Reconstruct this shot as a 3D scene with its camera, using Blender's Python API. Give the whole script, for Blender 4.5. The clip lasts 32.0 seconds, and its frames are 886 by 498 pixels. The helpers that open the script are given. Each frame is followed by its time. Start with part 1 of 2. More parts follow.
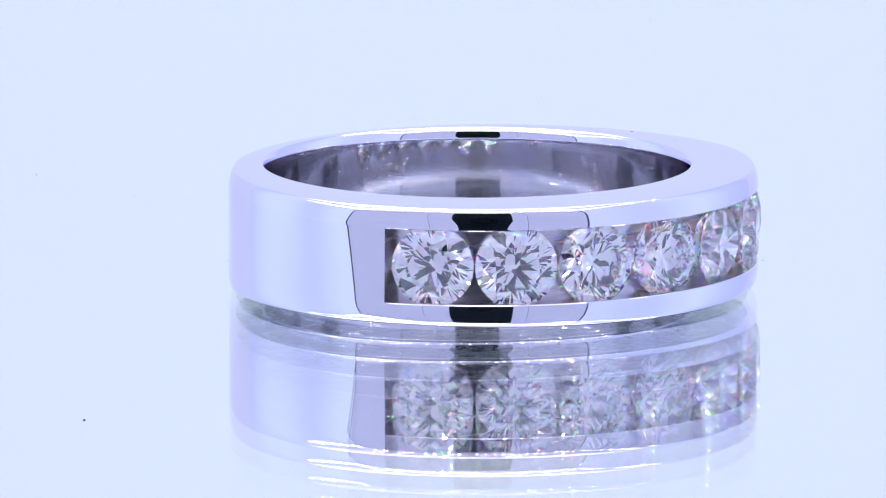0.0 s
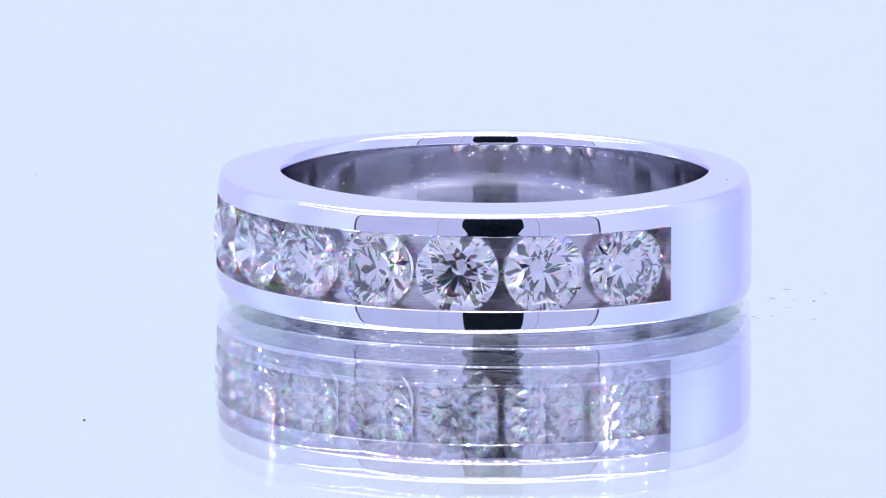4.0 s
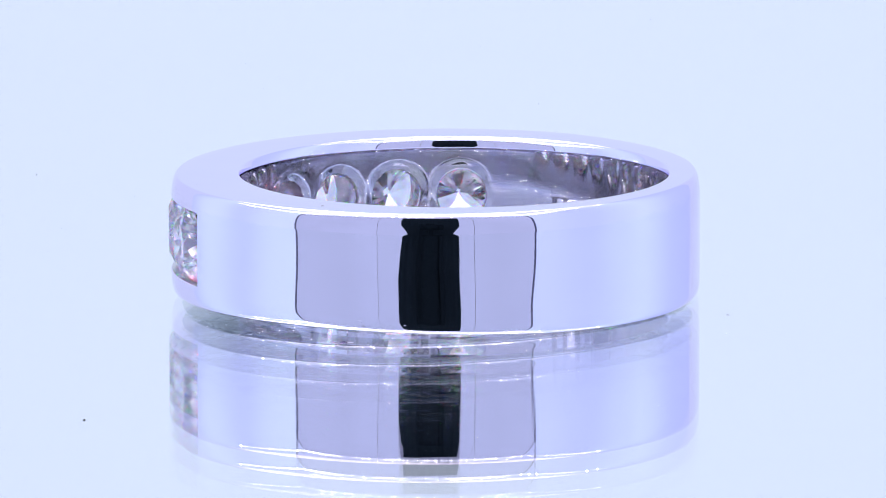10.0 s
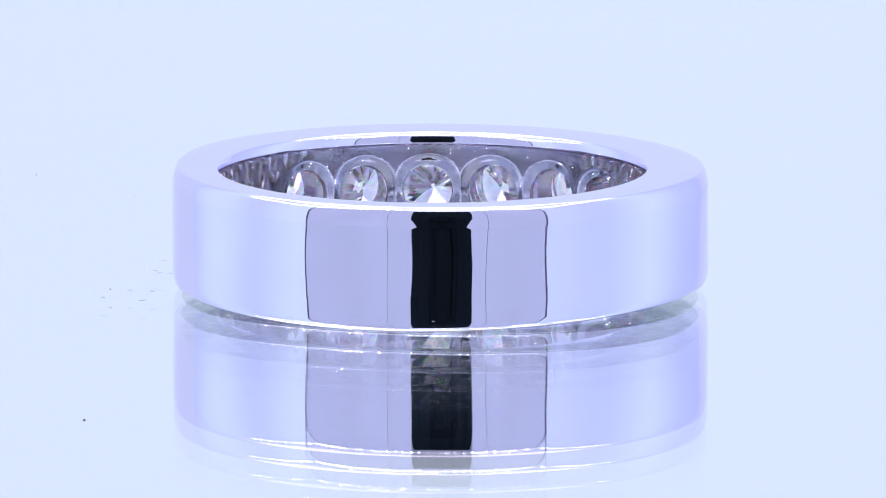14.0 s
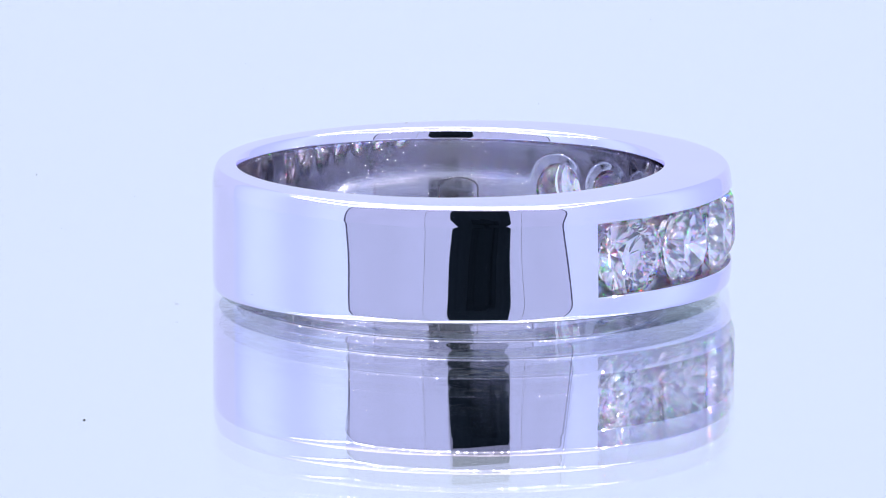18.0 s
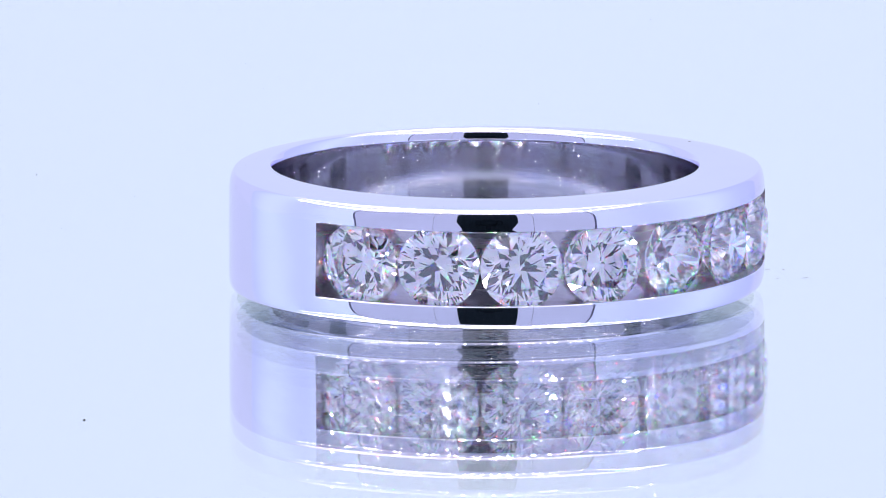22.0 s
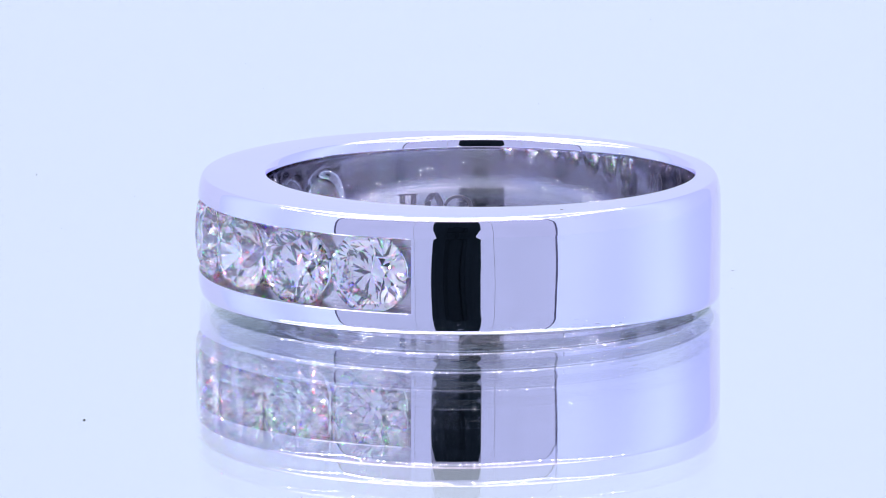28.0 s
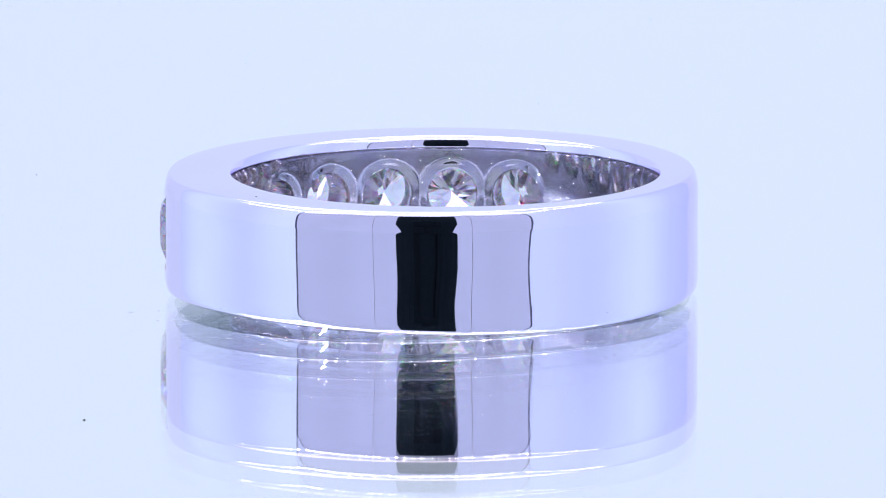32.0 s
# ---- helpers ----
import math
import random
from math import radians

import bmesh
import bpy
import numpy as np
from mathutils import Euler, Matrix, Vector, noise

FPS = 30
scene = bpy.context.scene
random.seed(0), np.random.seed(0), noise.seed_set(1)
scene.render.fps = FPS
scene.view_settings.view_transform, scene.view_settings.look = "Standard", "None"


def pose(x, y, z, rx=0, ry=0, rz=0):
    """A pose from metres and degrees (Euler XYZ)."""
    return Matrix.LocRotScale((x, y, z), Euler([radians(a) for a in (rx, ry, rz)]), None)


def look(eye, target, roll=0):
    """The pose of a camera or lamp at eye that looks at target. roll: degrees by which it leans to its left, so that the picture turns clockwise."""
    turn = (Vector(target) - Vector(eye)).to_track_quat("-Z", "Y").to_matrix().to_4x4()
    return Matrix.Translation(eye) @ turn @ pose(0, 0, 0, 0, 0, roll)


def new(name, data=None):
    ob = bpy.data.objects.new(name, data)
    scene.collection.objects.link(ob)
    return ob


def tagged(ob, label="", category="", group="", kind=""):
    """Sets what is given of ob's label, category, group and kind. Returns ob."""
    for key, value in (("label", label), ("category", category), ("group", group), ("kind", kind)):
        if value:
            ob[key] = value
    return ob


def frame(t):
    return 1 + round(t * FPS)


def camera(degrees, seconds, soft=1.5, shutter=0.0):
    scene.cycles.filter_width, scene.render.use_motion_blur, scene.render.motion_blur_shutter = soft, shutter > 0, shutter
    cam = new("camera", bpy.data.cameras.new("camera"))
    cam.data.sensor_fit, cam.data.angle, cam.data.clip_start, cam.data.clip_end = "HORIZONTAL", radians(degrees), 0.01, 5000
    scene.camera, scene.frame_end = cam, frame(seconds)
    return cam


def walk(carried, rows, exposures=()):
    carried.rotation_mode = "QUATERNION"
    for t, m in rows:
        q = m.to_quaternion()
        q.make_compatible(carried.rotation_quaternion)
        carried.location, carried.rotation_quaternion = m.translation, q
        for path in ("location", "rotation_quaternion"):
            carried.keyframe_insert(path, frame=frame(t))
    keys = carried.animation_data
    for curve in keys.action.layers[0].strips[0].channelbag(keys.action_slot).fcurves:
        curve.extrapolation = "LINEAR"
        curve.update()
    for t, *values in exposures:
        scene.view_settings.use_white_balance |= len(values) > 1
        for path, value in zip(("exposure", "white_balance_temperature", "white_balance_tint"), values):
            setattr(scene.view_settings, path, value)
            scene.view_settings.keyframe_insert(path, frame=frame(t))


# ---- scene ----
MM = 0.001

# ---------------------------------------------------------------- camera
cam = camera(3.908, 32.0, soft=1.0)
EYE = Vector((-0.961, -600.0, 106.1)) * MM
AXIS = (Vector((-0.961, 0.0, 1.99)) * MM - EYE).normalized()
AIM = EYE + AXIS * 0.6
walk(cam, [(0.0, look(EYE, AIM)), (32.0, look(EYE, AIM))], exposures=[(0.0, 0.0), (32.0, 0.0)])

# ---------------------------------------------------------------- world and light
# faceted stones need long light paths
scene.cycles.max_bounces = 24
scene.cycles.transmission_bounces = 24
scene.cycles.glossy_bounces = 16
scene.cycles.transparent_max_bounces = 16
scene.cycles.sample_clamp_indirect = 0.0
scene.cycles.blur_glossy = 0.15
world = bpy.data.worlds.new("world")
scene.world = world
world.use_nodes = True
world.node_tree.nodes["Background"].inputs["Color"].default_value = (0.02, 0.02, 0.025, 1)
world.node_tree.nodes["Background"].inputs["Strength"].default_value = 0.2

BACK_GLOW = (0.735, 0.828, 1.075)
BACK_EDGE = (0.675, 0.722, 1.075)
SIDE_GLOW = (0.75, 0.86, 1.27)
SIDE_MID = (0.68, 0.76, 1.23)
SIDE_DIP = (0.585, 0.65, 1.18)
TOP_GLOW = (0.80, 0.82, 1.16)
TOP_FILL = (2.3, 2.2, 2.6)
TOP_POWER = 1.1
LED_POWER = 140.0
BOARD_GLOW = (0.52, 0.555, 0.885)
BOARD_POWER = 1.0

# ---------------------------------------------------------------- materials


def material(name):
    m = bpy.data.materials.new(name)
    m.use_nodes = True
    nt = m.node_tree
    nt.nodes.clear()
    out = nt.nodes.new("ShaderNodeOutputMaterial")
    return m, nt, out


def coords(nt, scale=(1, 1, 1)):
    tc = nt.nodes.new("ShaderNodeTexCoord")
    mp = nt.nodes.new("ShaderNodeMapping")
    mp.inputs["Scale"].default_value = scale
    nt.links.new(tc.outputs["Object"], mp.inputs["Vector"])
    return mp.outputs["Vector"]


def noise_node(nt, vec, scale, detail=3.0, rough=0.55):
    n = nt.nodes.new("ShaderNodeTexNoise")
    n.inputs["Scale"].default_value = scale
    n.inputs["Detail"].default_value = detail
    n.inputs["Roughness"].default_value = rough
    nt.links.new(vec, n.inputs["Vector"])
    return n.outputs["Fac"]


def ranged(nt, fac, lo, hi, a=0.3, b=0.7):
    r = nt.nodes.new("ShaderNodeMapRange")
    r.inputs["From Min"].default_value, r.inputs["From Max"].default_value = a, b
    r.inputs["To Min"].default_value, r.inputs["To Max"].default_value = lo, hi
    nt.links.new(fac, r.inputs["Value"])
    return r.outputs["Result"]


def bump(nt, fac, strength, dist):
    b = nt.nodes.new("ShaderNodeBump")
    b.inputs["Strength"].default_value, b.inputs["Distance"].default_value = strength, dist
    nt.links.new(fac, b.inputs["Height"])
    return b.outputs["Normal"]


def mixed(nt, fac, c1, c2):
    m = nt.nodes.new("ShaderNodeMix")
    m.data_type = "RGBA"
    m.inputs["A"].default_value, m.inputs["B"].default_value = (*c1, 1), (*c2, 1)
    nt.links.new(fac, m.inputs["Factor"])
    return m.outputs["Result"]


def surface(name, c1, c2, rough, metallic=0.0, scale=40.0, stretch=(1, 1, 1), fine=400.0, relief=0.2, depth=0.0001, edge=None):
    """Opaque surface: colour and gloss vary at a coarse scale, relief at a fine one."""
    m, nt, out = material(name)
    p = nt.nodes.new("ShaderNodeBsdfPrincipled")
    v = coords(nt, stretch)
    coarse = noise_node(nt, v, scale)
    grain = noise_node(nt, v, fine, 2.0)
    nt.links.new(mixed(nt, ranged(nt, coarse, 0, 1), c1, c2), p.inputs["Base Color"])
    nt.links.new(ranged(nt, coarse, rough[0], rough[1]), p.inputs["Roughness"])
    if relief:
        nt.links.new(bump(nt, grain, relief, depth), p.inputs["Normal"])
    p.inputs["Metallic"].default_value = metallic
    p.inputs["Specular IOR Level"].default_value = 0.05 if c1[0] < 0.03 else 0.5
    if edge:
        p.inputs["Specular Tint"].default_value = (*edge, 1)
    nt.links.new(p.outputs["BSDF"], out.inputs["Surface"])
    return m


def glowing(name, colour, power, uneven=0.03):
    """Back-lit white acrylic: gives off a soft, slightly uneven light."""
    m, nt, out = material(name)
    v = coords(nt)
    n = noise_node(nt, v, 6.0, 2.0)
    e = nt.nodes.new("ShaderNodeEmission")
    e.inputs["Color"].default_value = (*colour, 1)
    nt.links.new(ranged(nt, n, power * (1 - uneven), power * (1 + uneven)), e.inputs["Strength"])
    nt.links.new(e.outputs["Emission"], out.inputs["Surface"])
    return m


M_POLISHED = surface("polished_white_gold", (0.875, 0.872, 0.95), (0.85, 0.847, 0.93), (0.012, 0.03), 1.0,
                     scale=260, fine=2600, relief=0.012, depth=0.00002, edge=(0.93, 0.905, 0.975))
M_SATIN = surface("satin_white_gold", (0.69, 0.675, 0.71), (0.61, 0.595, 0.63), (0.05, 0.085), 1.0,
                  scale=500, stretch=(0.5, 0.5, 6), fine=3000, relief=0.015, depth=0.00002)
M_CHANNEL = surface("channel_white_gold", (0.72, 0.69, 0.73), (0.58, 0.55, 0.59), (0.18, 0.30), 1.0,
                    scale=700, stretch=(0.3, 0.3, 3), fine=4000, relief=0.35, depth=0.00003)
# matt underside; the dim bluish shade above the mirror is put into its colour
M_SHADED_UNDER = surface("matt_shaded_gold", (0.42, 0.48, 0.56), (0.36, 0.41, 0.48), (0.22, 0.34), 1.0, scale=600, fine=4000, relief=0.06, depth=0.00003)
M_SILVER = surface("mirror_silver", (0.948, 0.975, 0.968), (0.942, 0.971, 0.964), (0.0, 0.0), 1.0, scale=30, relief=0)
M_BLACK_CLOTH = surface("black_cloth", (0.022, 0.034, 0.038), (0.026, 0.039, 0.044), (0.9, 1.0), scale=30, fine=900, relief=0.5, depth=0.0004)
M_BLACK_PLASTIC = surface("black_plastic", (0.011, 0.018, 0.020), (0.014, 0.021, 0.024), (0.9, 1.0), scale=60, fine=1500, relief=0.3, depth=0.0001)
M_TRIM = surface("dark_edge_trim", (0.10, 0.10, 0.17), (0.14, 0.14, 0.22), (0.5, 0.7), scale=50)
M_WHITE_BASE = surface("white_plastic", (0.80, 0.80, 0.82), (0.76, 0.76, 0.78), (0.3, 0.45), scale=40, fine=800, relief=0.1)
M_BOX_FLOOR = surface("white_box_floor", (0.82, 0.82, 0.84), (0.78, 0.78, 0.80), (0.4, 0.55), scale=12, fine=500, relief=0.1)
M_ROOM = surface("dim_room_paint", (0.30, 0.29, 0.32), (0.26, 0.25, 0.28), (0.8, 0.95), scale=4, fine=200, relief=0.2)
M_STAMP = surface("engraved_white_gold", (0.36, 0.345, 0.39), (0.28, 0.27, 0.31), (0.2, 0.35), 1.0, scale=900, fine=4000, relief=0.1, depth=0.00003)
M_DUST = surface("dust", (0.10, 0.10, 0.13), (0.16, 0.16, 0.20), (0.8, 0.9), scale=900, relief=0)
M_SMEAR = surface("dried_smear", (0.26, 0.28, 0.37), (0.40, 0.42, 0.52), (0.5, 0.7), scale=900, relief=0)


def axis_glow(name, axis, lo, hi, stops):
    """Diffuser panel whose glow changes along one axis between lo and hi (mm)."""
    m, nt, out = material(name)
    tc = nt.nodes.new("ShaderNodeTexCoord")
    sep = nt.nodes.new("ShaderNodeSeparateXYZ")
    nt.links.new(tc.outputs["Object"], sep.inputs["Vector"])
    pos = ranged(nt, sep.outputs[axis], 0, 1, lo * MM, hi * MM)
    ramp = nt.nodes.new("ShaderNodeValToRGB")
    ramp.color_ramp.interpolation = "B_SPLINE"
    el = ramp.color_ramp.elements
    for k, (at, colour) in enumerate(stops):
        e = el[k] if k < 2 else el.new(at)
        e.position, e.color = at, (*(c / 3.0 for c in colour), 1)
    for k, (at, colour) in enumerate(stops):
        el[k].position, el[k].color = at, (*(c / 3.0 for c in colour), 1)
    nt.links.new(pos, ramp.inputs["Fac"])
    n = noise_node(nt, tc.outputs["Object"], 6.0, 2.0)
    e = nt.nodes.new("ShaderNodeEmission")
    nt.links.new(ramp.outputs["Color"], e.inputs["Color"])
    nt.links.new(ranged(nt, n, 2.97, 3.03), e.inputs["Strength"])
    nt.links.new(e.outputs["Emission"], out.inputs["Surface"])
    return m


M_BACK = axis_glow("backdrop_glow", "X", -235, 130, [(0.0, BACK_EDGE), (0.36, BACK_EDGE), (0.50, BACK_GLOW), (0.80, BACK_GLOW), (0.94, BACK_EDGE), (1.0, BACK_EDGE)])
M_WEST = axis_glow("west_glow", "Y", -147, 200, [(0.0, SIDE_GLOW), (0.18, SIDE_GLOW), (0.36, SIDE_DIP), (0.54, SIDE_GLOW), (0.76, SIDE_GLOW), (1.0, SIDE_DIP)])
M_EAST = axis_glow("east_glow", "Y", -147, 200, [(0.0, SIDE_MID), (0.14, SIDE_MID), (0.29, SIDE_DIP), (0.45, SIDE_GLOW), (0.53, SIDE_GLOW), (0.68, SIDE_DIP), (1.0, SIDE_DIP)])
# the brighter middle of the ceiling is an added fill for the diamonds
M_CEILING = axis_glow("ceiling_glow", "Y", -147, 200, [(0.0, TOP_GLOW), (0.16, TOP_GLOW), (0.34, TOP_FILL), (0.70, TOP_FILL), (0.9, TOP_GLOW), (1.0, TOP_GLOW)])
M_TOP = glowing("top_glow", TOP_GLOW, TOP_POWER, uneven=0.04)
M_BOARD = glowing("board_glow", BOARD_GLOW, BOARD_POWER, uneven=0.04)
M_LED = glowing("led_glow", (1.0, 0.95, 1.06), LED_POWER, uneven=0.0)


def coated_glass(name):
    """Clear sheet: see-through, with a gloss that grows towards grazing sight."""
    m, nt, out = material(name)
    lw = nt.nodes.new("ShaderNodeLayerWeight")
    lw.inputs["Blend"].default_value = 0.5

    def calc(op, a, b):
        n = nt.nodes.new("ShaderNodeMath")
        n.operation = op
        for k, v in enumerate((a, b)):
            if isinstance(v, float):
                n.inputs[k].default_value = v
            else:
                nt.links.new(v, n.inputs[k])
        return n.outputs["Value"]

    gloss = calc("ADD", calc("MULTIPLY", calc("POWER", lw.outputs["Facing"], 5.0), 0.96), 0.04)
    t = nt.nodes.new("ShaderNodeBsdfTransparent")
    g = nt.nodes.new("ShaderNodeBsdfGlossy")
    g.inputs["Color"].default_value = (1, 1, 1, 1)
    g.inputs["Roughness"].default_value = 0.0
    mx = nt.nodes.new("ShaderNodeMixShader")
    nt.links.new(gloss, mx.inputs["Fac"])
    nt.links.new(t.outputs["BSDF"], mx.inputs[1])
    nt.links.new(g.outputs["BSDF"], mx.inputs[2])
    nt.links.new(mx.outputs["Shader"], out.inputs["Surface"])
    return m


def clear(name):
    m, nt, out = material(name)
    t = nt.nodes.new("ShaderNodeBsdfTransparent")
    nt.links.new(t.outputs["BSDF"], out.inputs["Surface"])
    return m


def diamond_material():
    """Clear stone; a small share of its light splits into three colour bands, so that it throws fire."""
    m, nt, out = material("diamond")
    last = None
    for colour, ior in (((0.91, 0.91, 0.91), 2.417), ((0.08, 0, 0), 2.385), ((0, 0.08, 0), 2.42), ((0, 0, 0.08), 2.46)):
        g = nt.nodes.new("ShaderNodeBsdfGlass")
        g.inputs["Color"].default_value = (*colour, 1)
        g.inputs["IOR"].default_value = ior
        g.inputs["Roughness"].default_value = 0.0
        if last is None:
            last = g.outputs["BSDF"]
        else:
            a = nt.nodes.new("ShaderNodeAddShader")
            nt.links.new(last, a.inputs[0])
            nt.links.new(g.outputs["BSDF"], a.inputs[1])
            last = a.outputs["Shader"]
    nt.links.new(last, out.inputs["Surface"])
    return m


M_GLASS = coated_glass("plate_glass")
M_GLASS_BODY = clear("plate_glass_body")
M_DIAMOND = diamond_material()

# ---------------------------------------------------------------- mesh helpers (millimetres)


def mesh_of(name, verts, faces, mats, slots=None, smooth=None):
    me = bpy.data.meshes.new(name)
    me.from_pydata([Vector(v) * MM for v in verts], [], faces)
    for m in mats:
        me.materials.append(m)
    if slots is not None:
        me.polygons.foreach_set("material_index", slots)
    if smooth is not None:
        me.polygons.foreach_set("use_smooth", [True] * len(me.polygons))
        me.set_sharp_from_angle(angle=radians(smooth))
    me.update()
    return me


def part(name, bm, mat, parent, label=""):
    me = bpy.data.meshes.new(name)
    bmesh.ops.recalc_face_normals(bm, faces=bm.faces)
    bm.to_mesh(me)
    bm.free()
    me.materials.append(mat)
    ob = new(name, me)
    ob.parent = parent
    if label:
        ob["label"] = label
    return ob


def box(x0, x1, y0, y1, z0, z1, bevel=0.0, segs=2):
    bm = bmesh.new()
    bmesh.ops.create_cube(bm, size=1.0)
    for v in bm.verts:
        v.co = Vector((x0 + (v.co.x + 0.5) * (x1 - x0), y0 + (v.co.y + 0.5) * (y1 - y0), z0 + (v.co.z + 0.5) * (z1 - z0))) * MM
    if bevel:
        bmesh.ops.bevel(bm, geom=bm.edges[:], offset=bevel * MM, segments=segs, affect="EDGES", profile=0.5)
    return bm


def lathe(rows, n=128, axis="z"):
    """Solid of revolution from (radius, height) rows, closed at both ends."""
    bm = bmesh.new()
    rings = []
    for r, h in rows:
        ring = []
        for i in range(n):
            a = 2 * math.pi * i / n
            p = (r * math.cos(a), r * math.sin(a), h) if axis == "z" else (r * math.cos(a), h, r * math.sin(a))
            ring.append(bm.verts.new(Vector(p) * MM))
        rings.append(ring)
    for a, b in zip(rings, rings[1:]):
        for i in range(n):
            bm.faces.new((a[i], a[(i + 1) % n], b[(i + 1) % n], b[i]))
    bm.faces.new(rings[0])
    bm.faces.new(rings[-1])
    for f in bm.faces:
        f.smooth = len(f.verts) == 4
    return bm


def setting(name, bm, mat, label):
    me = bpy.data.meshes.new(name)
    bmesh.ops.recalc_face_normals(bm, faces=bm.faces)
    bm.to_mesh(me)
    bm.free()
    me.materials.append(mat)
    return tagged(new(name, me), label, name.split("_")[0], kind="structure")


# ---------------------------------------------------------------- light box and room (the setting)
LEFT, RIGHT, FRONT, BACK, FLOOR, TOP = -235.0, 143.0, -147.0, 200.0, -28.0, 255.0
LINTEL = 148.0
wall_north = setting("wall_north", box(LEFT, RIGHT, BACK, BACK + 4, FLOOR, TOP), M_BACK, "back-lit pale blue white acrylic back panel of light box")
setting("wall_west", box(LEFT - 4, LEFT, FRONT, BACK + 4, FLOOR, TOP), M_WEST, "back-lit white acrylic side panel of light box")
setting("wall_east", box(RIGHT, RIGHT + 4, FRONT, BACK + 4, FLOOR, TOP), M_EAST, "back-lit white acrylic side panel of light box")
setting("ceiling", box(LEFT - 4, RIGHT + 4, FRONT, BACK + 4, TOP, TOP + 4), M_CEILING, "back-lit white acrylic top panel of light box, with an added bright middle")
setting("floor", box(LEFT - 4, RIGHT + 4, FRONT, BACK + 4, FLOOR - 4, FLOOR), M_BOX_FLOOR, "white plastic floor of light box")
setting("lintel", box(LEFT, RIGHT, FRONT, FRONT + 3, LINTEL, TOP), M_TOP, "back-lit white acrylic panel over the light box opening")
setting("trim_1", box(LEFT - 5, LEFT + 0.5, FRONT - 4.5, FRONT - 0.2, FLOOR, TOP), M_TRIM, "dark edge strip of light box opening")
setting("trim_2", box(RIGHT - 0.5, RIGHT + 5, FRONT - 4, FRONT - 0.2, FLOOR, TOP), M_TRIM, "dark edge strip of light box opening")

# outer room: closes the place behind the camera
setting("room_floor", box(-900, 900, -900, 900, -64, -60), M_ROOM, "dim grey table and room floor")
setting("room_ceiling", box(-900, 900, -900, 900, 800, 804), M_ROOM, "dim grey room ceiling")
setting("wall_south", box(-904, 904, -904, -900, -60, 800), M_ROOM, "dim grey room wall")
setting("room_wall_north", box(-904, 904, 900, 904, -60, 800), M_ROOM, "dim grey room wall")
setting("room_wall_west", box(-904, -900, -900, 900, -60, 800), M_ROOM, "dim grey room wall")
setting("room_wall_east", box(900, 904, -900, 900, -60, 800), M_ROOM, "dim grey room wall")


def front_board(x0, x1, label):
    ob = new("diffuser_board")
    ob.location = Vector(((x0 + x1) / 2, -300, -60)) * MM
    w = (x1 - x0) / 2
    part("panel", box(-w, w, -2, 2, 0, 640, 1.2), M_BOARD, ob)
    # the inner edge slants away towards the foot
    lip = 13.0 if (-100 < x1 < 0 or 0 < x0 < 90) else 0.0
    if lip:
        side = 1 if x1 < 0 else -1
        bm = box(0, lip, -2, 2, 0, 108)
        for v in bm.verts:
            x = v.co.x if v.co.z < 0.05 else v.co.x * 0.05
            if v.co.z < 0.05:
                v.co.z = 58 * MM
            v.co.x = side * (x + (w + 0.2) * MM)
        low = box(0, lip, -2, 2, 0, 58)
        for v in low.verts:
            v.co.x = side * (v.co.x + (w + 0.2) * MM)
        part("skirt", low, M_BOARD, ob)
        part("skirt", bm, M_BOARD, ob)
        if side > 0:
            part("header", box(w + 0.2, w + 134.6, -2, 2, 285, 640), M_BOARD, ob, "cross board closing the gap high above the camera")
    part("foot", box(-w * 0.8, w * 0.8, -30, 30, 0, 4, 1.0), M_BLACK_PLASTIC, ob)
    return tagged(ob, label, "screen", "diffuser boards before the light box")


front_board(-126, -70, "dim back-lit lilac diffuser board standing beside the camera")
front_board(-760, -127.5, "wide dim back-lit lilac diffuser board facing the light box")
front_board(65, 100, "dim back-lit lilac diffuser board standing beside the camera")
front_board(101.5, 600, "wide dim back-lit lilac diffuser board facing the light box")


def black_curtain():
    ob = new("black_curtain")
    ob.location = Vector((0, -760, -60)) * MM
    bm = bmesh.new()
    rows = []
    for i in range(97):
        x = -250 + 500 * i / 96
        y = 2.5 * math.sin(x * 0.07) + 1.2 * math.sin(x * 0.17 + 1)
        rows.append([bm.verts.new(Vector((x, y + o, z)) * MM) for o, z in ((0, 0), (0, 850), (1.5, 850), (1.5, 0))])
    for a, b in zip(rows, rows[1:]):
        for j in range(4):
            bm.faces.new((a[j], b[j], b[(j + 1) % 4], a[(j + 1) % 4]))
    part("cloth", bm, M_BLACK_CLOTH, ob)
    return tagged(ob, "black curtain hanging in the gap behind the camera", "curtain")


black_curtain()


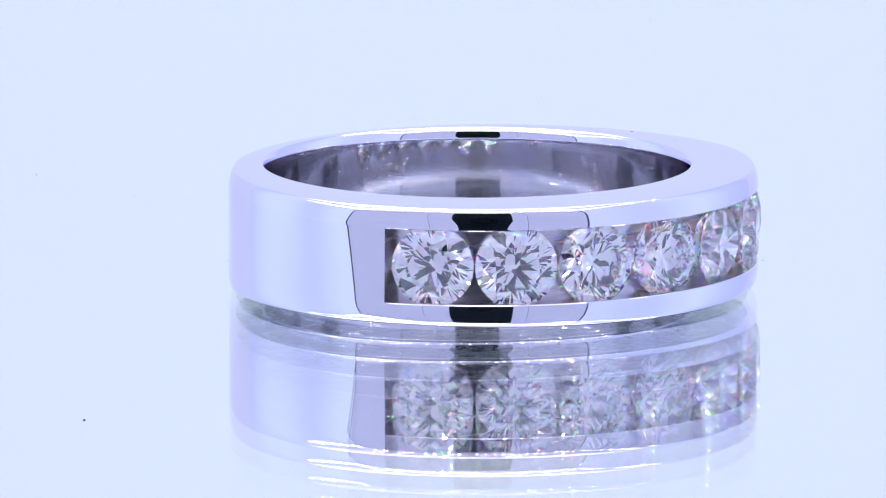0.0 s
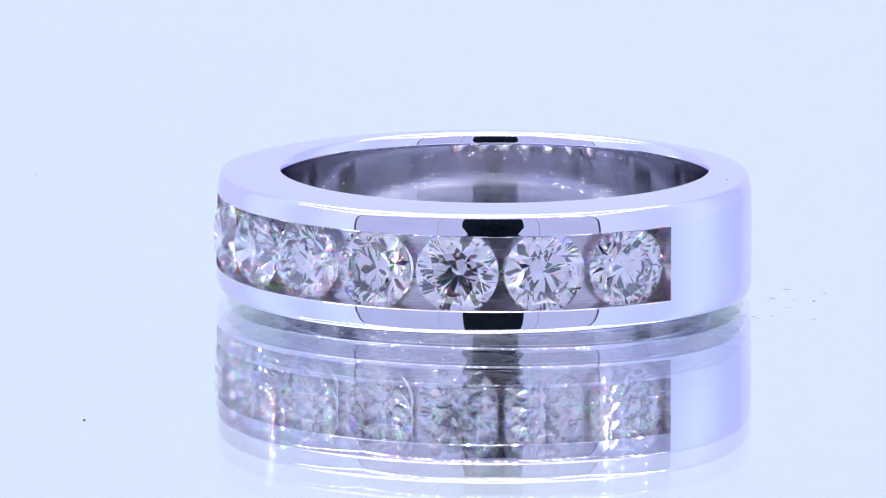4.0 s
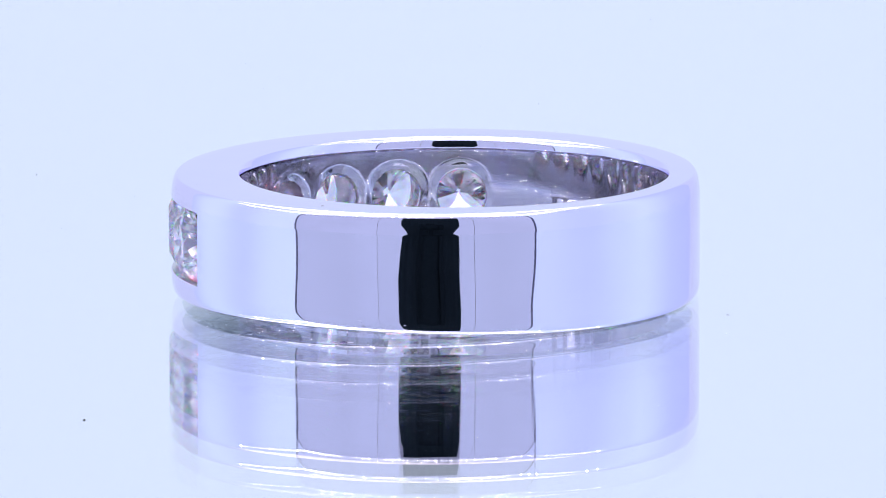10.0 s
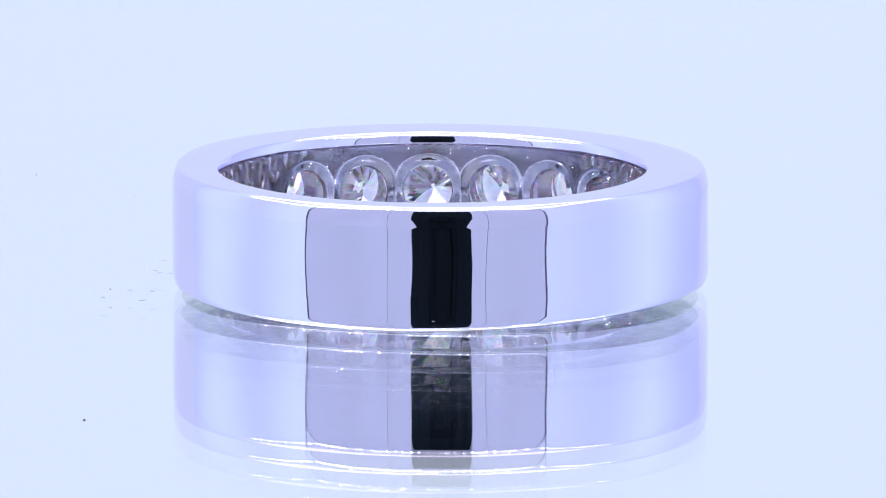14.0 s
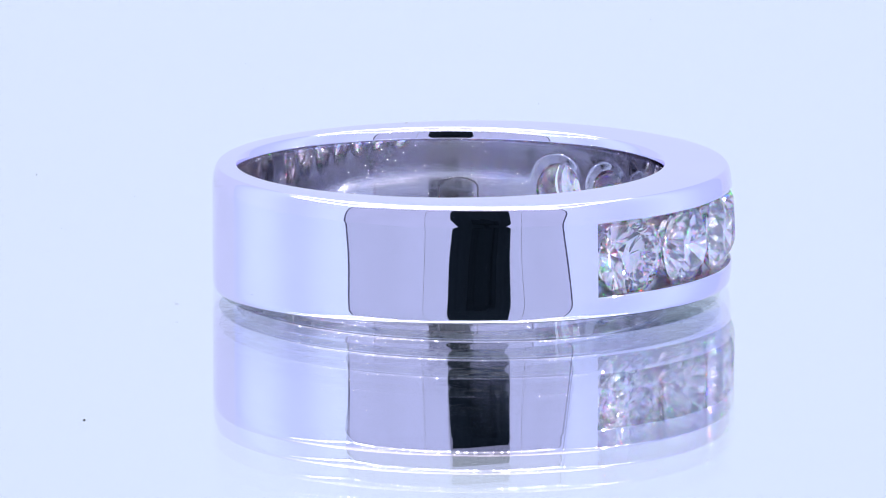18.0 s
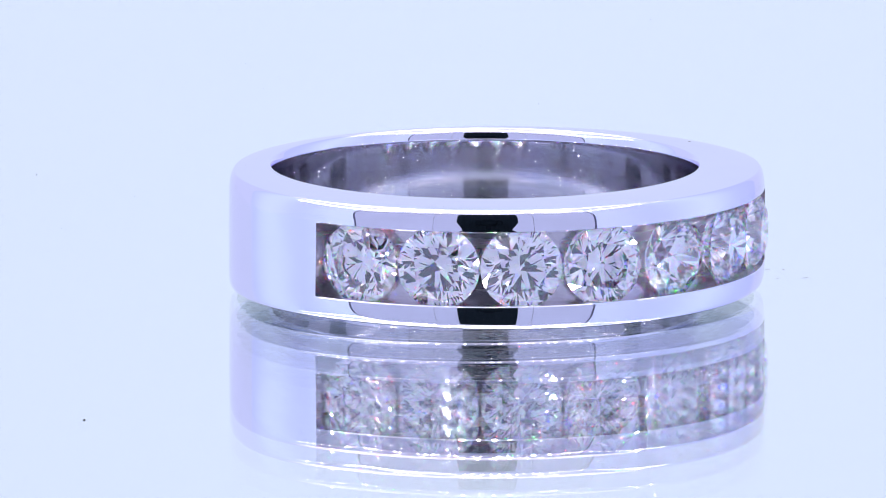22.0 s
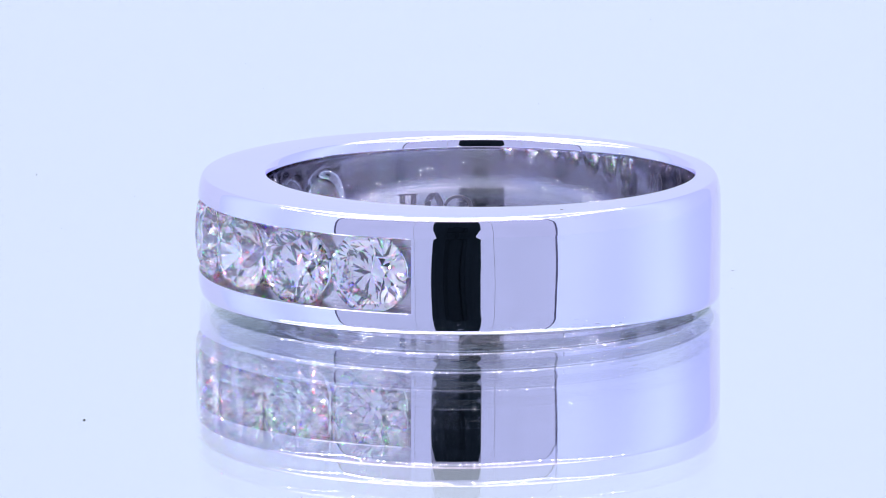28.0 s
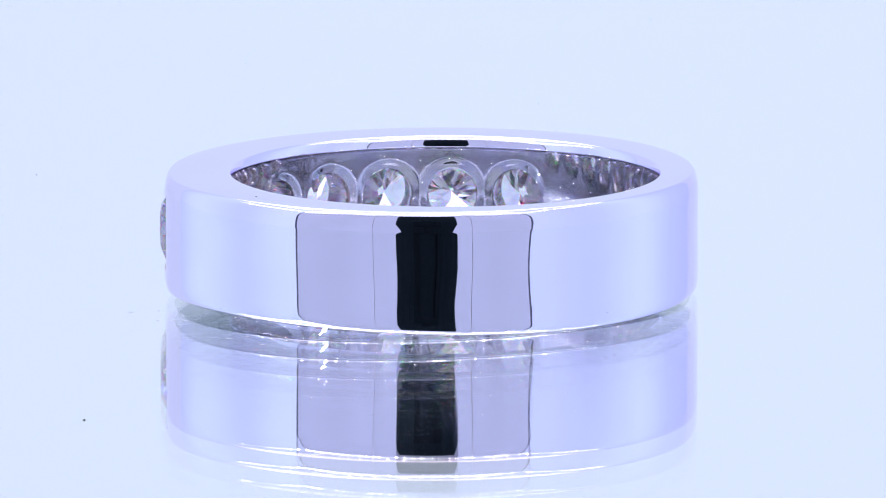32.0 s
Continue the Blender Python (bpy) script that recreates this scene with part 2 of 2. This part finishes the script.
def black_camera():
    ob = new("video_camera")
    ob.location = EYE + Vector((0, -12, 0)) * MM
    z0 = -60 - EYE.z / MM
    barrel = lathe([(20, 0), (34, 0.5), (36, 3), (36, 14), (33, 17)], 64, "y")
    for v in barrel.verts:
        v.co.y = -v.co.y
    part("lens_barrel", barrel, M_BLACK_PLASTIC, ob)
    part("body", box(-60, 62, -46, -17, -50, 48, 6, 3), M_BLACK_PLASTIC, ob)
    part("grip", box(40, 63, -17, -8, -48, 30, 5, 3), M_BLACK_PLASTIC, ob)
    part("hump", box(-24, 24, -42, -18, 48, 72, 6, 3), M_BLACK_PLASTIC, ob)
    part("plate", box(-22, 22, -44, -20, -58, -50, 1.5), M_BLACK_PLASTIC, ob)
    part("stand_foot", box(-46, 46, -58, -6, z0, z0 + 8, 2), M_BLACK_PLASTIC, ob)
    post = box(-12, 12, -44, -20, z0 + 8, -58, 2)
    part("stand_post", post, M_BLACK_PLASTIC, ob)
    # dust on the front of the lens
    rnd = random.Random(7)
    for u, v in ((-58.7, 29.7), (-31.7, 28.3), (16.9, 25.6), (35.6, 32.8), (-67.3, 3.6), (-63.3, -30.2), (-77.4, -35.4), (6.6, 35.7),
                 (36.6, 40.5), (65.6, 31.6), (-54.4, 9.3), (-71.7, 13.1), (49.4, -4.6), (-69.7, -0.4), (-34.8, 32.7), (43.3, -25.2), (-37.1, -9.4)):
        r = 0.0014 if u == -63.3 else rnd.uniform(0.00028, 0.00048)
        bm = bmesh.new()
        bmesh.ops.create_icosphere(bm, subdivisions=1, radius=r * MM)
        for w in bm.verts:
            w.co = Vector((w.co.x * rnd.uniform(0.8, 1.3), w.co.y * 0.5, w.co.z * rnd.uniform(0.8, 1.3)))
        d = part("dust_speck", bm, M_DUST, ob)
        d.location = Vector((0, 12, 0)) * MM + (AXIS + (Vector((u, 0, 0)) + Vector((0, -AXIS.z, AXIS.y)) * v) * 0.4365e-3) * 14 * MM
    return tagged(ob, "black camera on a short black stand", "camera")


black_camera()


def led_panel(nx, ny, pitch):
    """A flat white panel with rows of small LEDs under it."""
    ob = new("led_strip")
    w, d = nx * pitch / 2, ny * pitch / 2
    part("back_plate", box(-w, w, -d, d, 0, 2, 0.4), M_WHITE_BASE, ob)
    me = None
    for i in range(nx):
        for j in range(ny):
            if me is None:
                led = part("led", box(-2.3, 2.3, -0.95, 0.95, -1.0, -0.02, 0.3), M_LED, ob)
                me = led.data
            else:
                led = new("led", me)
                led.parent = ob
            led.location = Vector((-w + (i + 0.5) * pitch, -d + (j + 0.5) * pitch, 0)) * MM
    return tagged(ob, "white rail with a row of small bright LEDs", "light", "LED rails in the light box")


panel = led_panel(34, 1, 11.0)
panel.matrix_basis = pose((LEFT + RIGHT) / 2 * MM, (FRONT + 5.3) * MM, (LINTEL + 12) * MM, 90, 0, 0)
# two shorter strips carry the row on along the side walls
for x, turn in ((LEFT + 2.2, -90), (RIGHT - 2.2, 90)):
    side_strip = led_panel(8, 1, 22.0)
    side_strip.matrix_basis = pose(x * MM, (FRONT + 102) * MM, (LINTEL + 12) * MM, 90, 0, turn)


# a sparse second row under the front of the top panel
top_row = led_panel(16, 1, 22.0)
top_row.matrix_basis = pose((LEFT + RIGHT) / 2 * MM, (FRONT + 40) * MM, (TOP - 2.2) * MM)

# ---------------------------------------------------------------- turntable


def turntable():
    ob = new("mirror_turntable")
    sheet = part("glass_top", lathe([(121.6, -0.40), (122, -0.37), (122, -0.05), (121.95, 0)], 192), M_GLASS_BODY, ob, "clear polished glass sheet")
    sheet.data.materials.append(M_GLASS)
    for f in sheet.data.polygons:
        f.material_index = 1 if f.normal.z > 0.9 else 0
    part("silver_backing", lathe([(121.5, -3.4), (121.9, -3.2), (121.9, -0.55), (121.6, -0.43)], 192), M_SILVER, ob, "silvered mirror backing")
    part("platter", lathe([(117, -10), (120, -9), (120, -3.8), (119, -3.6)], 128), M_WHITE_BASE, ob)
    part("base", lathe([(74, -28), (75, -27), (75, -12), (73, -10)], 128), M_WHITE_BASE, ob)
    rnd = random.Random(4)
    # dried finger smears and dust that turn with the plate
    rows = [((10.93, 9.74), (11.36, 10.03), (11.91, 9.99), (12.65, 10.19), (10.8, 8.6)),
            ((6.74, 15.53), (5.16, 14.3)),
            ((7.1, 12.75), (7.8, 13.55), (8.5, 14.25)),
            ((12.18, 7.44), (13.09, 7.70), (14.28, 8.28)),
            ((-11.21, 8.15),)]
    for row in rows:
        for x, y in row:
            bm = bmesh.new()
            n, a0 = 10, rnd.uniform(0, 6.28)
            ln, wd = rnd.uniform(0.24, 0.40), rnd.uniform(0.16, 0.26) if x < 9 else rnd.uniform(0.06, 0.10)
            loop = []
            for i in range(n):
                a = 2 * math.pi * i / n
                q = 1 + rnd.uniform(-0.25, 0.25)
                u, v = ln * q * math.cos(a) / 2, wd * q * math.sin(a) / 2
                loop.append(bm.verts.new(Vector((x + u * math.cos(a0) - v * math.sin(a0), y + u * math.sin(a0) + v * math.cos(a0), 0.006)) * MM))
            top = bm.verts.new(Vector((x, y, 0.02)) * MM)
            for i in range(n):
                bm.faces.new((loop[i], loop[(i + 1) % n], top))
            bm.faces.new(loop[::-1])
            part("smear", bm, M_SMEAR, ob)
    return tagged(ob, "round mirror turntable plate on a white base", "turntable")


table = turntable()

# ---------------------------------------------------------------- the ring
RI, HT = 9.9, 5.92
Z0, Z1 = 1.38, 4.82          # channel edges
END = 63.0                   # channel half angle, degrees
STEP = 0.5
FLOOR_DROP = 1.0
LIP = 0.05                  # small chamfer along the channel
PITCH = 18.0


def rout(ph):
    """Outer radius at the angle ph (degrees) from the middle of the stones."""
    ph = (ph + 180) % 360 - 180
    a, turn = radians(ph), abs(ph)
    shoulder = 0.14 * math.exp(-((turn - 77) / 11) ** 2 / 2)
    q = max(0.0, min(1.0, (91 - turn) / 32))
    shoulder += q * q * (3 - 2 * q) * (0.17 + 0.06 * math.sin(1.3 * a))
    return 12.2895 * (1 + 0.0783 * math.cos(a) - 0.0138 * math.cos(2 * a) - 0.0017 * math.cos(3 * a)) + shoulder


def warp(ph, z):
    """Slight hand-polishing unevenness of the outer skin beside the ends of the channel."""
    if not 0.3 < z < 5.5:
        return 0.0
    win = min(1.0, (z - 0.3) / 0.5, (5.5 - z) / 0.5)
    u, v = radians(ph + 72), radians(ph - 71)
    k = (z - 2.9) / 2.4
    twist = -0.45 * k * u * math.exp(-(u / 0.17) ** 2 / 2)
    bulge = -0.32 * (1 - k * k) * v * math.exp(-(v / 0.09) ** 2 / 2)
    back = 0.05 * math.sin(3.1 * k + 0.7) * math.sin(radians(ph) * 7 + 1) * 0.12
    for at, swell, skew, wide in ((168, -0.20, 0.0, 0.075), (147, 0.0, 0.10, 0.09), (118, -0.10, 0.12, 0.10), (-118, 0.08, -0.12, 0.11), (-150, -0.08, 0.06, 0.08)):
        u = radians(ph - at)
        back += (swell * (1 - k * k) + skew * k) * u * math.exp(-(u / wide) ** 2 / 2)
    return win * (twist + bulge + back)


def skin(ph, z, d):
    return polar(rout(ph) - d + warp(ph, z), ph, z)


def polar(r, ph, z):
    a = radians(ph)
    return (r * math.cos(a), r * math.sin(a), z)


def build_band():
    verts, faces, slots, index = [], [], [], {}

    def vid(p):
        key = (round(p[0], 4), round(p[1], 4), round(p[2], 4))
        if key not in index:
            index[key] = len(verts)
            verts.append(p)
        return index[key]

    def quad(ps, slot):
        ids = []
        for p in ps:
            i = vid(p)
            if i not in ids:
                ids.append(i)
        if len(ids) > 2:
            faces.append(ids)
            slots.append(slot)

    # outer skin rows: height and set-back, bottom to top
    low = [(0.0, 0.30), (0.01, 0.20), (0.03, 0.13), (0.055, 0.094), (0.085, 0.068), (0.17, 0.038), (0.27, 0.016), (0.38, 0.004), (0.46, 0.0), (Z0 - LIP, 0.0)]
    high = [(Z1 + LIP, 0.0), (HT - 1.0, 0.0015), (HT - 0.95, 0.006), (HT - 0.89, 0.0105), (HT - 0.76, 0.024), (HT - 0.64, 0.041), (HT - 0.51, 0.064),
            (HT - 0.39, 0.091), (HT - 0.31, 0.115), (HT - 0.25, 0.140), (HT - 0.21, 0.160), (HT - 0.17, 0.184), (HT - 0.13, 0.213), (HT - 0.10, 0.239),
            (HT - 0.085, 0.258), (HT - 0.077, 0.280), (HT - 0.06, 0.36), (HT - 0.04, 0.50), (HT - 0.02, 0.68), (HT, 0.98)]
    inner_top = [(HT, RI + 0.245), (HT - 0.004, RI + 0.222), (HT - 0.016, RI + 0.198), (HT - 0.036, RI + 0.176), (HT - 0.07, RI + 0.148),
                 (HT - 0.12, RI + 0.117), (HT - 0.19, RI + 0.082), (HT - 0.27, RI + 0.052), (HT - 0.36, RI + 0.028), (HT - 0.46, RI + 0.011), (HT - 0.58, RI + 0.002), (HT - 0.66, RI)]
    inner_low = [(0.66, RI), (0.58, RI + 0.002), (0.46, RI + 0.011), (0.36, RI + 0.028), (0.27, RI + 0.052), (0.19, RI + 0.082), (0.12, RI + 0.117),
                 (0.07, RI + 0.148), (0.03, RI + 0.18), (0.0, RI + 0.24)]
    IZ0, IZ1 = 1.29, 4.91
    n = int(360 / STEP)
    for i in range(n):
        a, b = -180 + i * STEP, -180 + (i + 1) * STEP
        inside = -END - 1e-6 <= a and b <= END + 1e-6
        ra, rb = rout(a), rout(b)

        # the lower edge is worn: it rests at the back, and is rounded further round the stones
        la, lb = (0.2275 + 0.105 * math.cos(radians(q)) - 0.1225 * math.cos(radians(2 * q)) for q in (a, b))
        wa, wb = (0.85 + 0.64 * (1 + math.cos(radians(q))) for q in (a, b))

        def level(z, lift, w):
            return z if z > Z0 - LIP - 0.001 else lift + z * (1 + (w - 1) * min(1.0, z / 0.27))

        ga, gb = (1 + 0.4 * (1 + math.cos(radians(q))) for q in (a, b))

        def strip_outer(rows):
            for (za, da), (zb, db) in zip(rows, rows[1:]):
                quad((skin(a, level(za, la, wa), da * ga), skin(b, level(za, lb, wb), da * gb),
                      skin(b, level(zb, lb, wb), db * gb), skin(a, level(zb, la, wa), db * ga)), 0)

        def strip_plain(rows):
            for (za, da), (zb, db) in zip(rows, rows[1:]):
                quad((skin(a, za, da), skin(b, za, da), skin(b, zb, db), skin(a, zb, db)), 0)

        strip_outer(low)
        strip_plain(high)
        if inside:
            ca = 0.0 if abs(a + END) < 1e-6 else 0.042
            cb = 0.0 if abs(b - END) < 1e-6 else 0.042
            for zl, zc, sign in ((Z0 - LIP, Z0, 1), (Z1 + LIP, Z1, -1)):
                q = [skin(a, zl, 0), skin(b, zl, 0), skin(b, zc, cb), skin(a, zc, ca)]
                quad(q[::sign], 0)
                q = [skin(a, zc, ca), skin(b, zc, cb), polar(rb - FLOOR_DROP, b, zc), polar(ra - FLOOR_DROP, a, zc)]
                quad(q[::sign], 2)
        else:
            rows = [(Z0 - LIP, 0), (Z0, 0)] + [(Z0 + (Z1 - Z0) * k / 10, 0) for k in range(1, 10)] + [(Z1, 0), (Z1 + LIP, 0)]
            strip_plain(rows)
        # top face, and bottom face in the gold darkened for the shade beneath
        for k in range(3):
            f0, f1 = k / 3, (k + 1) / 3
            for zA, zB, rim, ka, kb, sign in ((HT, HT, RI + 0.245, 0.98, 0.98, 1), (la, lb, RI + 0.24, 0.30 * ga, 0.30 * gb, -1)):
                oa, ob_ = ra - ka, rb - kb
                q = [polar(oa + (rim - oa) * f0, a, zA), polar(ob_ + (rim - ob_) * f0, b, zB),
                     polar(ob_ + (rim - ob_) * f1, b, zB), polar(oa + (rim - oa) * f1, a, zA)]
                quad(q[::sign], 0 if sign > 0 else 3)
        rows = inner_top + ([(IZ1, RI)] if inside else [(IZ1, RI), (3.1, RI), (IZ0, RI)])
        rows2 = ([(IZ0, RI)] if inside else [(IZ0, RI)]) + inner_low
        for rr in (rows, rows2):
            for (za, qa), (zb, qb) in zip(rr, rr[1:]):
                slot = 0 if zb > HT - 0.67 or zb < 0.65 else 1
                ka, kb = (la, lb) if za < 0.1 else (0, 0)
                na, nb = (la, lb) if zb < 0.1 else (0, 0)
                quad((polar(qa, a, za + ka), polar(qa, b, za + kb), polar(qb, b, zb + nb), polar(qb, a, zb + na)), slot)
    # end walls of the channel
    for e, sign in ((-END, 1), (END, -1)):
        r = rout(e) - FLOOR_DROP
        zs = [Z0 + (Z1 - Z0) * k / 10 for k in range(11)]
        for z_a, z_b in zip(zs, zs[1:]):
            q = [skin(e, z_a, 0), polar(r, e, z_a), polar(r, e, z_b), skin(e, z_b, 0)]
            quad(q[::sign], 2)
    # stone cells: channel floor, inner wall and the tapered hole between them
    for c in range(7):
        mid = (c - 3) * PITCH
        zm = (Z0 + Z1) / 2
        m = int(PITCH / STEP)

        def border(z0, z1, side=12):
            pts = [(mid - PITCH / 2 + j * STEP, z0) for j in range(m)]
            pts += [(mid + PITCH / 2, z0 + (z1 - z0) * j / side) for j in range(side)]
            pts += [(mid + PITCH / 2 - j * STEP, z1) for j in range(m)]
            pts += [(mid - PITCH / 2, z1 - (z1 - z0) * j / side) for j in range(side)]
            return pts

        outer_b, inner_b = border(Z0, Z1), border(IZ0, IZ1)
        k = len(outer_b)
        fl, iw, iw2 = [], [], []

        def hollow(ph, z):
            """Radius of the inner wall, hollowed softly round each hole."""
            d = min(math.hypot(radians(ph - (h - 3) * PITCH) * RI, (z - zm) * 0.93) for h in range(7))
            q = max(0.0, min(1.0, (1.66 - d) / 0.46))
            return RI + 0.07 * q * q * (3 - 2 * q) * max(0.0, min(1.0, (END - abs(ph)) / 4.0))

        scoop = []
        for ph, z in outer_b:
            dx, dz = (ph - mid) / (PITCH / 2), (z - zm) / ((Z1 - Z0) / 2)
            t = math.atan2(dz, dx)
            rf = rout(mid) - FLOOR_DROP
            p1 = mid + math.degrees(1.50 * math.cos(t) / rf)
            fl.append(polar(rout(p1) - FLOOR_DROP, p1, zm + 1.50 * math.sin(t)))
            p2 = mid + math.degrees(1.12 * math.cos(t) / RI)
            iw2.append(polar(RI + 0.26, p2, zm + 1.22 * math.sin(t)))
            p3, z3 = mid + math.degrees(1.22 * math.cos(t) / RI), zm + 1.32 * math.sin(t)
            iw.append(polar(hollow(p3, z3), p3, z3))
        for (ph, z), (hx, hy, hz) in zip(inner_b, iw):
            p3 = math.degrees(math.atan2(hy, hx))
            ring = []
            for f in (0.0, 0.2, 0.4, 0.6, 0.8):
                pf, zf = ph + (p3 - ph) * f, z + (hz - z) * f
                ring.append(polar(hollow(pf, zf), pf, zf))
            scoop.append(ring + [(hx, hy, hz)])
        for j in range(k):
            j2 = (j + 1) % k
            A, B = outer_b[j], outer_b[j2]
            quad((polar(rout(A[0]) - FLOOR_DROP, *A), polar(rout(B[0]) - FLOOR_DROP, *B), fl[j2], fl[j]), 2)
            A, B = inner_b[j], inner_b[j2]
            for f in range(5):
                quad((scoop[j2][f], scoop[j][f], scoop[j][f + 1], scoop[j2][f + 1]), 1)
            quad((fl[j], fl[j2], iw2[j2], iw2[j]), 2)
            quad((iw2[j], iw2[j2], iw[j2], iw[j]), 1)
    return mesh_of("band", verts, faces, [M_POLISHED, M_SATIN, M_CHANNEL, M_SHADED_UNDER], slots, smooth=33)


def build_diamond(d=3.83):
    """Round brilliant, girdle plane at z = 0, table upwards."""
    R, rt, h, p, g = d / 2, 0.285 * d, 0.150 * d, 0.432 * d, 0.012 * d
    rm, rl = 0.40 * d, 0.125 * d
    verts, faces = [], []

    def add(r, deg, z):
        verts.append((r * math.cos(radians(deg)), r * math.sin(radians(deg)), z))
        return len(verts) - 1

    T = [add(rt, 45 * k, g + h) for k in range(8)]
    zm = g + h * (R - rm * math.cos(radians(22.5))) / (R - rt)
    Mv = [add(rm, 45 * k + 22.5, zm) for k in range(8)]
    G = [add(R, 11.25 * k, g) for k in range(32)]
    Gb = [add(R, 11.25 * k, -g) for k in range(32)]
    zl = -g - p * (1 - rl * math.cos(radians(22.5)) / R)
    Lv = [add(rl, 45 * k + 22.5, zl) for k in range(8)]
    C = add(0, 0, -g - p)
    faces.append(T)
    for k in range(8):
        k1 = (k + 1) % 8
        faces.append([T[k], Mv[k], T[k1]])
        faces.append([T[k], Mv[k - 1], G[4 * k], Mv[k]])
        faces.append([Mv[k], G[4 * k], G[4 * k + 1], G[4 * k + 2]])
        faces.append([Mv[k], G[4 * k + 2], G[4 * k + 3], G[(4 * k + 4) % 32]])
        faces.append([C, Lv[k], Gb[4 * k], Lv[k - 1]])
        faces.append([Lv[k], Gb[4 * k + 2], Gb[4 * k + 1], Gb[4 * k]])
        faces.append([Lv[k], Gb[(4 * k + 4) % 32], Gb[4 * k + 3], Gb[4 * k + 2]])
    for k in range(32):
        k1 = (k + 1) % 32
        faces.append([G[k], Gb[k], Gb[k1], G[k1]])
    bm = bmesh.new()
    vs = [bm.verts.new(Vector(v) * MM) for v in verts]
    for f in faces:
        bm.faces.new([vs[i] for i in f])
    bmesh.ops.recalc_face_normals(bm, faces=bm.faces)
    me = bpy.data.meshes.new("diamond")
    bm.to_mesh(me)
    bm.free()
    me.materials.append(M_DIAMOND)
    return me


def stamp_line(path, width, parent):
    """A stamped stroke on the inner wall along (angle, height) points."""
    bm = bmesh.new()
    rows = []
    for i, (ph, z) in enumerate(path):
        p, q = path[max(0, i - 1)], path[min(len(path) - 1, i + 1)]
        dx, dz = radians(q[0] - p[0]) * RI, q[1] - p[1]
        ln = math.hypot(dx, dz)
        ox, oz = math.degrees(-dz / ln * width / 2 / RI), dx / ln * width / 2
        rows.append([bm.verts.new(Vector(polar(r, ph + k * ox, z + k * oz)) * MM) for k, r in ((-1, RI + 0.03), (-0.6, RI - 0.02), (0.6, RI - 0.02), (1, RI + 0.03))])
    for a, b in zip(rows, rows[1:]):
        for j in range(3):
            bm.faces.new((a[j], b[j], b[j + 1], a[j + 1]))
    bm.faces.new(rows[0])
    bm.faces.new(rows[-1])
    return part("stamp_mark", bm, M_STAMP, parent)


def arch(mid, half, top, foot):
    """Points of a round-topped arch, from foot to foot."""
    return [(mid - half, foot)] + [(mid - half * math.cos(math.pi * k / 12), top - 0.45 + 0.45 * math.sin(math.pi * k / 12)) for k in range(13)] + [(mid + half, foot)]


# the stones sit a little unevenly along the channel (degrees)
SHIFTS = (0.8, 0.3, -0.5, -1.0, -1.0, -0.9, -0.8)


def diamond_ring():
    ob = new("diamond_ring")
    band = new("band", build_band())
    band.parent = ob
    band["label"] = "polished white gold band with satin inside"
    me = build_diamond()
    rnd = random.Random(11)
    for c in range(7):
        ph = (c - 3) * PITCH + SHIFTS[c]
        st = new("diamond", me)
        st.parent = ob
        r = rout(ph) - 0.48
        a = radians(ph)
        slope = (rout(ph + 0.5) - rout(ph - 0.5)) / (rout(ph) * radians(1.0))
        nrm = a - math.atan(slope)
        turn = Matrix.Rotation(nrm, 4, "Z") @ Matrix.Rotation(radians(90), 4, "Y")
        tilt = Euler((radians(rnd.uniform(-3.5, 3.5)), radians(rnd.uniform(-3.5, 3.5)), radians(rnd.uniform(0, 45)))).to_matrix().to_4x4()
        st.matrix_basis = Matrix.Translation(Vector(polar(r, ph, (Z0 + Z1) / 2)) * MM) @ turn @ tilt
    for ph in (-80.9, -84.2):
        stamp_line([(ph, 2.0), (ph, 2.6), (ph, 3.18)], 0.34, ob)
    stamp_line([(-79.6, 3.2), (-82.5, 3.2), (-85.4, 3.2)], 0.10, ob)
    stamp_line(arch(-90.0, 1.7, 3.12, 2.1), 0.40, ob)
    stamp_line(arch(-96.8, 3.5, 3.02, 2.1), 0.20, ob)
    stamp_line(arch(83.2, 5.4, 3.5, 2.2), 0.12, ob)
    # two dust grains on the top face
    for ph, r, size in ((96.0, 11.42, 0.085), (79.0, 11.2, 0.06)):
        bm = bmesh.new()
        bmesh.ops.create_icosphere(bm, subdivisions=1, radius=size * MM)
        for v in bm.verts:
            v.co = Vector((v.co.x * 1.5, v.co.y, v.co.z * 0.4)) + Vector(polar(r, ph, HT - 0.02)) * MM
        part("dust_grain", bm, M_DUST, ob)
    return tagged(ob, "polished white gold ring channel-set with seven round diamonds", "ring")


ring = diamond_ring()


def motions():
    """The plate turns clockwise seen from above, once in 21 seconds, and carries the ring off its middle."""
    ring_rows, table_rows = [], []
    for i in range(65):
        t = i * 0.5
        a = -2 * math.pi * t / 20.96
        c, s = math.cos(a), math.sin(a)
        x, y = 0.6405 * c - 1.3144 * s, 0.6405 * s + 1.3144 * c
        ring_rows.append((t, pose(x * MM, y * MM, 0.00001, 0, 0, math.degrees(a - 0.8075))))
        table_rows.append((t, pose(0, 0, 0, 0, 0, math.degrees(a))))
    walk(ring, ring_rows)
    walk(table, table_rows)


motions()
